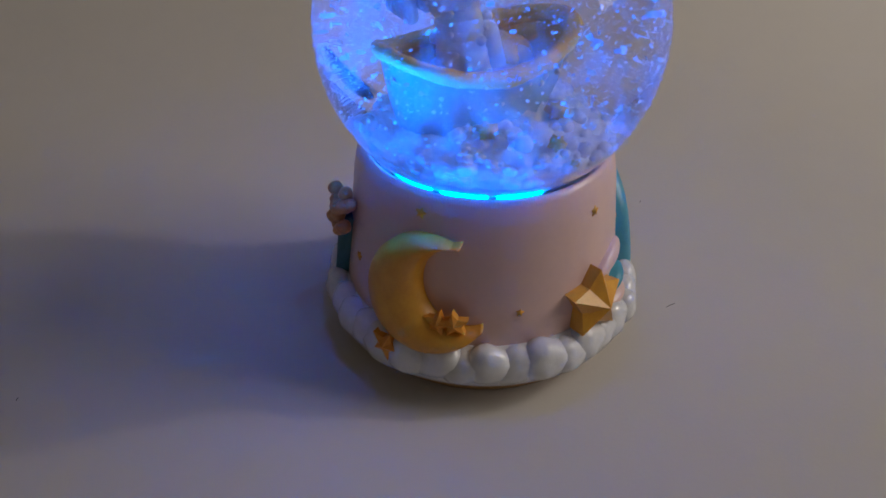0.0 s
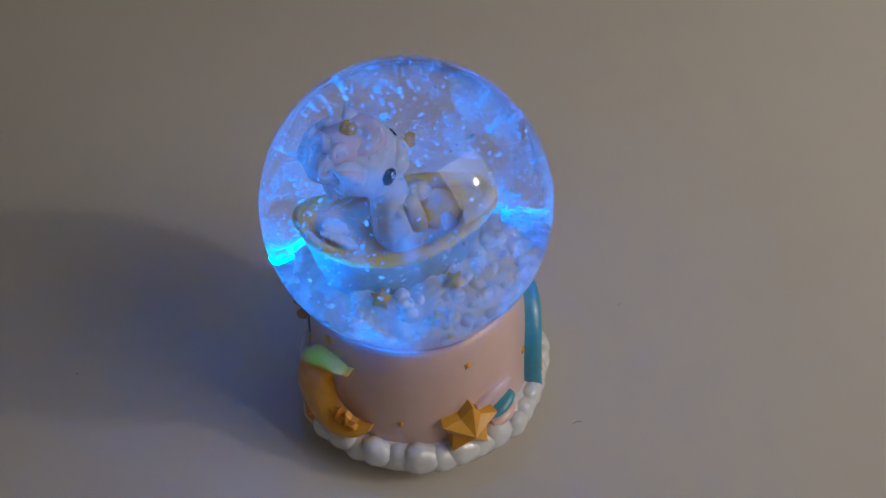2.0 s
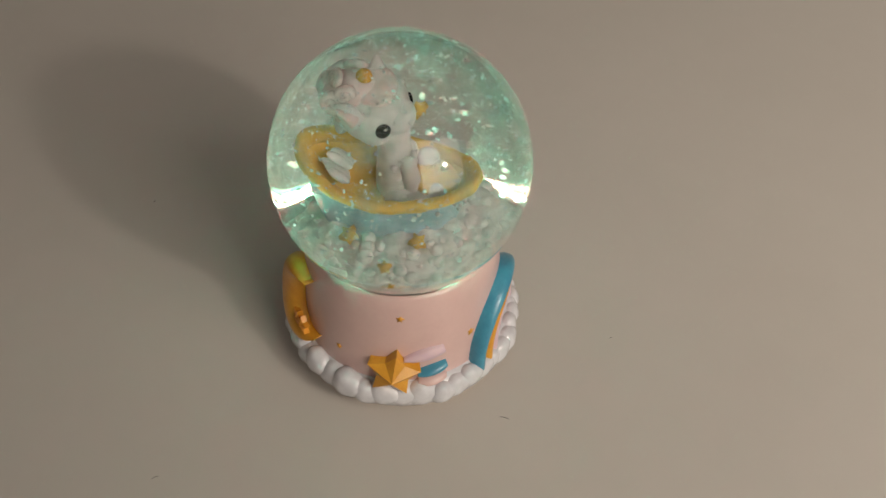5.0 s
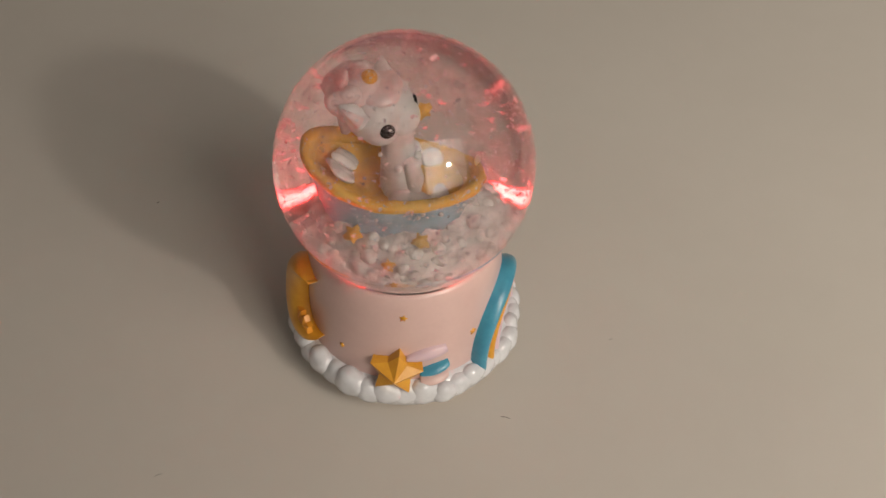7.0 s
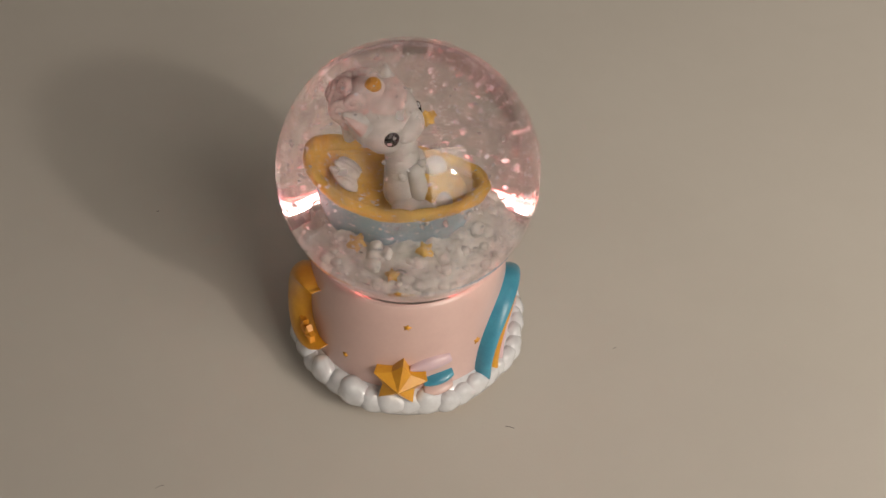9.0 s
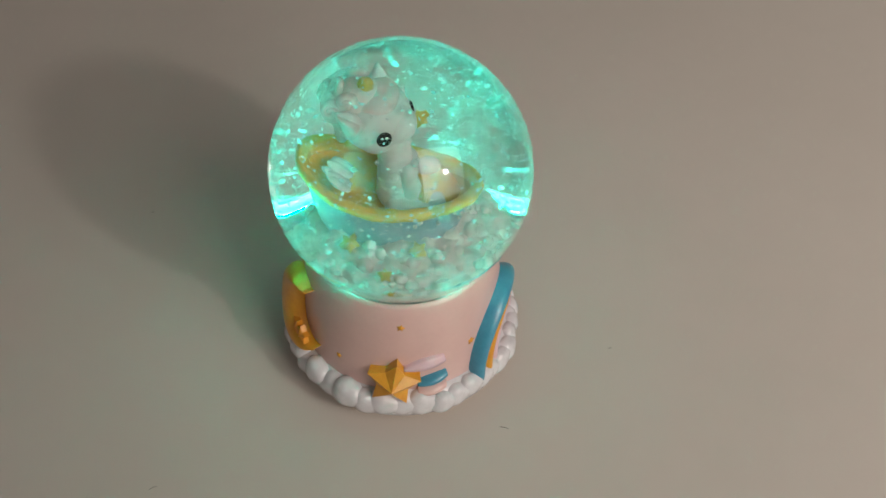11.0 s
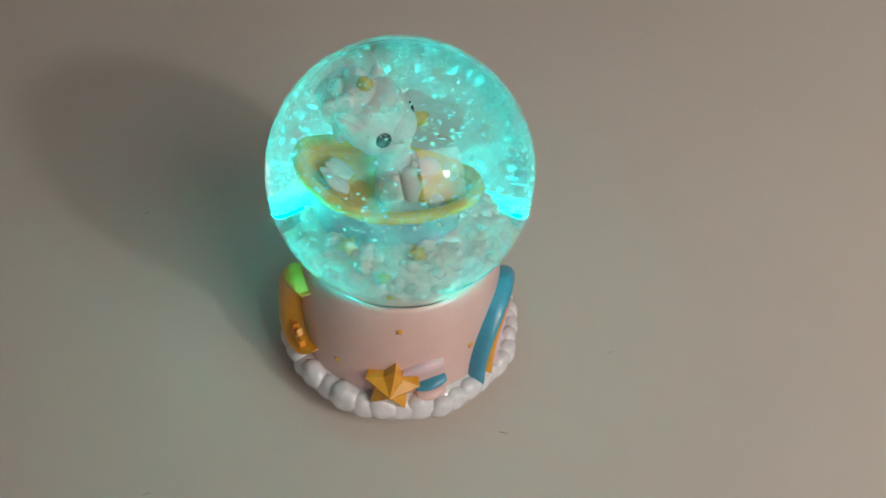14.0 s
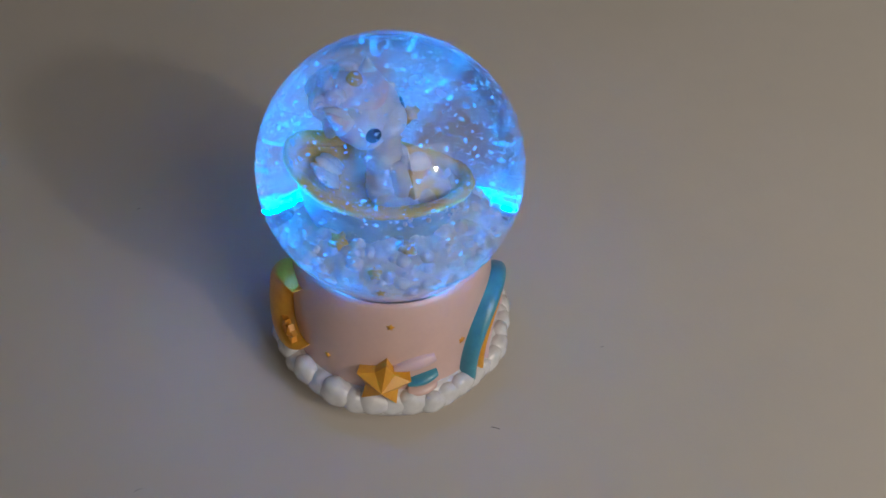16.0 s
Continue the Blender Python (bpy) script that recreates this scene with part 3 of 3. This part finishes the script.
def build_rollers():
    made = []
    # rollers added round the mound, standing in for the globe's colour-changing LED
    for az in (-52, -26, 0, 26, 52, 78, 104, 130, 156, 182, 208, 234):
        bm = bmesh.new()
        bmesh.ops.create_cone(bm, cap_ends=False, segments=24, radius1=0.0019, radius2=0.0019, depth=0.0082, matrix=Matrix.Rotation(radians(90), 4, "Y"))
        ob = part("light_roller", bm, LIGHT, globe, "turning light roller added in place of the colour-changing LED")
        seat = pose(0.0203 * math.cos(radians(az)), 0.0203 * math.sin(radians(az)), 0.0419, 0, 0, az + 90)
        made.append((ob, seat))
        # an added white sleeve, open along the top, masks the roller's other colours
        bm = bmesh.new()
        rows = []
        for r in (0.00202, 0.00232):
            for x in (-0.0043, 0.0043):
                rows.append([bm.verts.new(seat @ Vector((x, r * math.sin(radians(a)), r * math.cos(radians(a))))) for a in range(-9, 303, 13)])
        n = len(rows[0])
        for a, b in ((0, 1), (3, 2), (1, 3), (2, 0)):
            for k in range(n - 1):
                bm.faces.new((rows[a][k], rows[b][k], rows[b][k + 1], rows[a][k + 1]))
        for k in (0, n - 1):
            bm.faces.new((rows[0][k], rows[1][k], rows[3][k], rows[2][k]))
        for x in (-0.00425, 0.00425):
            bm.faces.new([bm.verts.new(seat @ Vector((x, 0.0022 * math.sin(radians(a)), 0.0022 * math.cos(radians(a))))) for a in range(0, 360, 15)])
        bmesh.ops.recalc_face_normals(bm, faces=bm.faces)
        part("roller_mask", bm, WHITE, globe, "white open-topped sleeve added to mask the light roller")
    return made


ROLLERS = build_rollers()


def build_diffuser():
    """The lumpy milky ring between the mound and the glass, over the lights."""
    bm = lathe([(0.0214, 0.0398), (0.0226, 0.0425), (0.0229, 0.0433), (0.0226, 0.0440), (0.0217, 0.0446), (0.0206, 0.0450), (0.0192, 0.0453), (0.0178, 0.0456), (0.0160, 0.0460)], 160)
    bmesh.ops.delete(bm, geom=[f for f in bm.faces if len(f.verts) > 4], context="FACES_ONLY")
    for w in bm.verts:
        if w.co.z > 0.0432:
            w.co.z += 0.0007 * noise.noise(w.co * 420) + 0.0004 * noise.noise(w.co * 1100)
    part("light_diffuser", bm, DIFFUSER, globe, "milky ring glowing with the light below")


build_diffuser()


def build_glitter():
    swarms = []
    rng = random.Random(11)
    for s in range(6):
        bm = bmesh.new()
        made = 0
        while made < 6000:
            p = Vector([rng.gauss(0, 1) for _ in range(3)]).normalized() * 0.0312 * (rng.uniform(0.3, 1) ** 0.33 if made < 320 else rng.uniform(0.90, 1.0))
            if p.z < -0.024 or (math.hypot(p.x, p.y) < 0.0193 and p.z < 0.0205):
                continue
            if made >= 320 and noise.noise(p * 110 + Vector((9 * s, 0, 0))) < 0.02:
                continue
            size = rng.choice((0.00016, 0.00022, 0.00028, 0.00040)) if made < 320 else rng.uniform(0.00006, 0.00013)
            long = rng.uniform(1.0, 1.6)
            m = Matrix.Translation(p) @ Euler([rng.uniform(0, 6.28) for _ in range(3)]).to_matrix().to_4x4()
            corners = ((-1, -0.5), (-0.4, -1), (0.5, -0.9), (1, 0.3), (0.3, 1), (-0.8, 0.7)) if made < 320 else ((-1, -0.7), (1, -0.5), (0, 1))
            bm.faces.new([bm.verts.new(m @ Vector((size * x, size * y * long, 0))) for x, y in corners])
            made += 1
        ob = link_mesh("glitter", bm, FLAKE, False)
        swarms.append(tagged(ob, "pale glitter flakes swirling in the water", "glitter", "glitter in the ball", "stuff"))
    bm = bmesh.new()
    bmesh.ops.create_uvsphere(bm, u_segments=96, v_segments=48, radius=0.0319)
    swarms.append(tagged(link_mesh("glitter_cloud", bm, HAZE), "faint cloud of the finest glitter in water", "glitter", "glitter in the ball", "stuff"))
    return swarms


def build_drift():
    """Glitter that has settled in a heap at one side of the mound."""
    rng = random.Random(23)
    bm = bmesh.new()
    for k in range(1500):
        az, r = rng.gauss(2, 19), rng.uniform(0.0172, 0.0236)
        top = 0.0034 * math.exp(-((az - 2) / 24) ** 2) * (1 - abs(r - 0.0196) / 0.0055)
        z = 0.0462 - max(0.0, r - 0.0215) * 0.55 + max(0.0, top) * rng.uniform(0.55, 1.0)
        size = rng.uniform(0.00018, 0.00042)
        m = pose(r * math.cos(radians(az)), r * math.sin(radians(az)), z, rng.gauss(0, 28), rng.gauss(0, 28), rng.uniform(0, 360))
        bm.faces.new([bm.verts.new(m @ Vector((size * x, size * y, 0))) for x, y in ((-1, -0.5), (-0.4, -1), (0.5, -0.9), (1, 0.3), (0.3, 1), (-0.8, 0.7))])
    tagged(link_mesh("glitter_drift", bm, FLAKE, False), "heap of settled pale glitter beside the snow mound", "glitter", "glitter in the ball", "stuff")


SWARMS = build_glitter()
build_drift()


# ---- what moves ----
def motions():
    for k, swarm in enumerate(SWARMS):
        speed, lift = (1.0, 1.25, 0.8, 1.4, 1.1, 0.9, 0.5)[k], (0, 4, -4, 7, -6, 2, 0)[k]
        rows = []
        for j in range(81):
            t = j * 0.2
            # the swirl: slow at first, quicker after the ball has been stirred
            turned = 35 * min(t, 4) + 70 * min(max(t - 4, 0), 4.5) + 85 * max(t - 8.5, 0)
            rows.append((t, Matrix.Translation(GLOBE) @ pose(0, 0, 0, lift * math.sin(t * 0.7 + k), lift * math.cos(t * 0.6), -speed * turned + 50 * k)))
        walk(swarm, rows)
    for roller, seat in ROLLERS:
        walk(roller, [(t, seat @ pose(0, 0, 0, colour - 147)) for t, colour in COLOURS])


# the colour, in degrees round the rollers, that faces the opening
COLOURS = [(0.0, 6), (1.0, 10), (1.5, 26), (2.0, 43), (2.5, 57), (3.0, 70), (3.5, 88), (4.2, 112), (5.3, 146), (6.3, 178), (8.2, 180), (8.6, 194), (9.0, 209),
           (10.2, 246), (11.3, 288), (14.0, 302), (14.5, 315), (15.0, 325), (15.5, 335), (16.0, 345)]
motions()
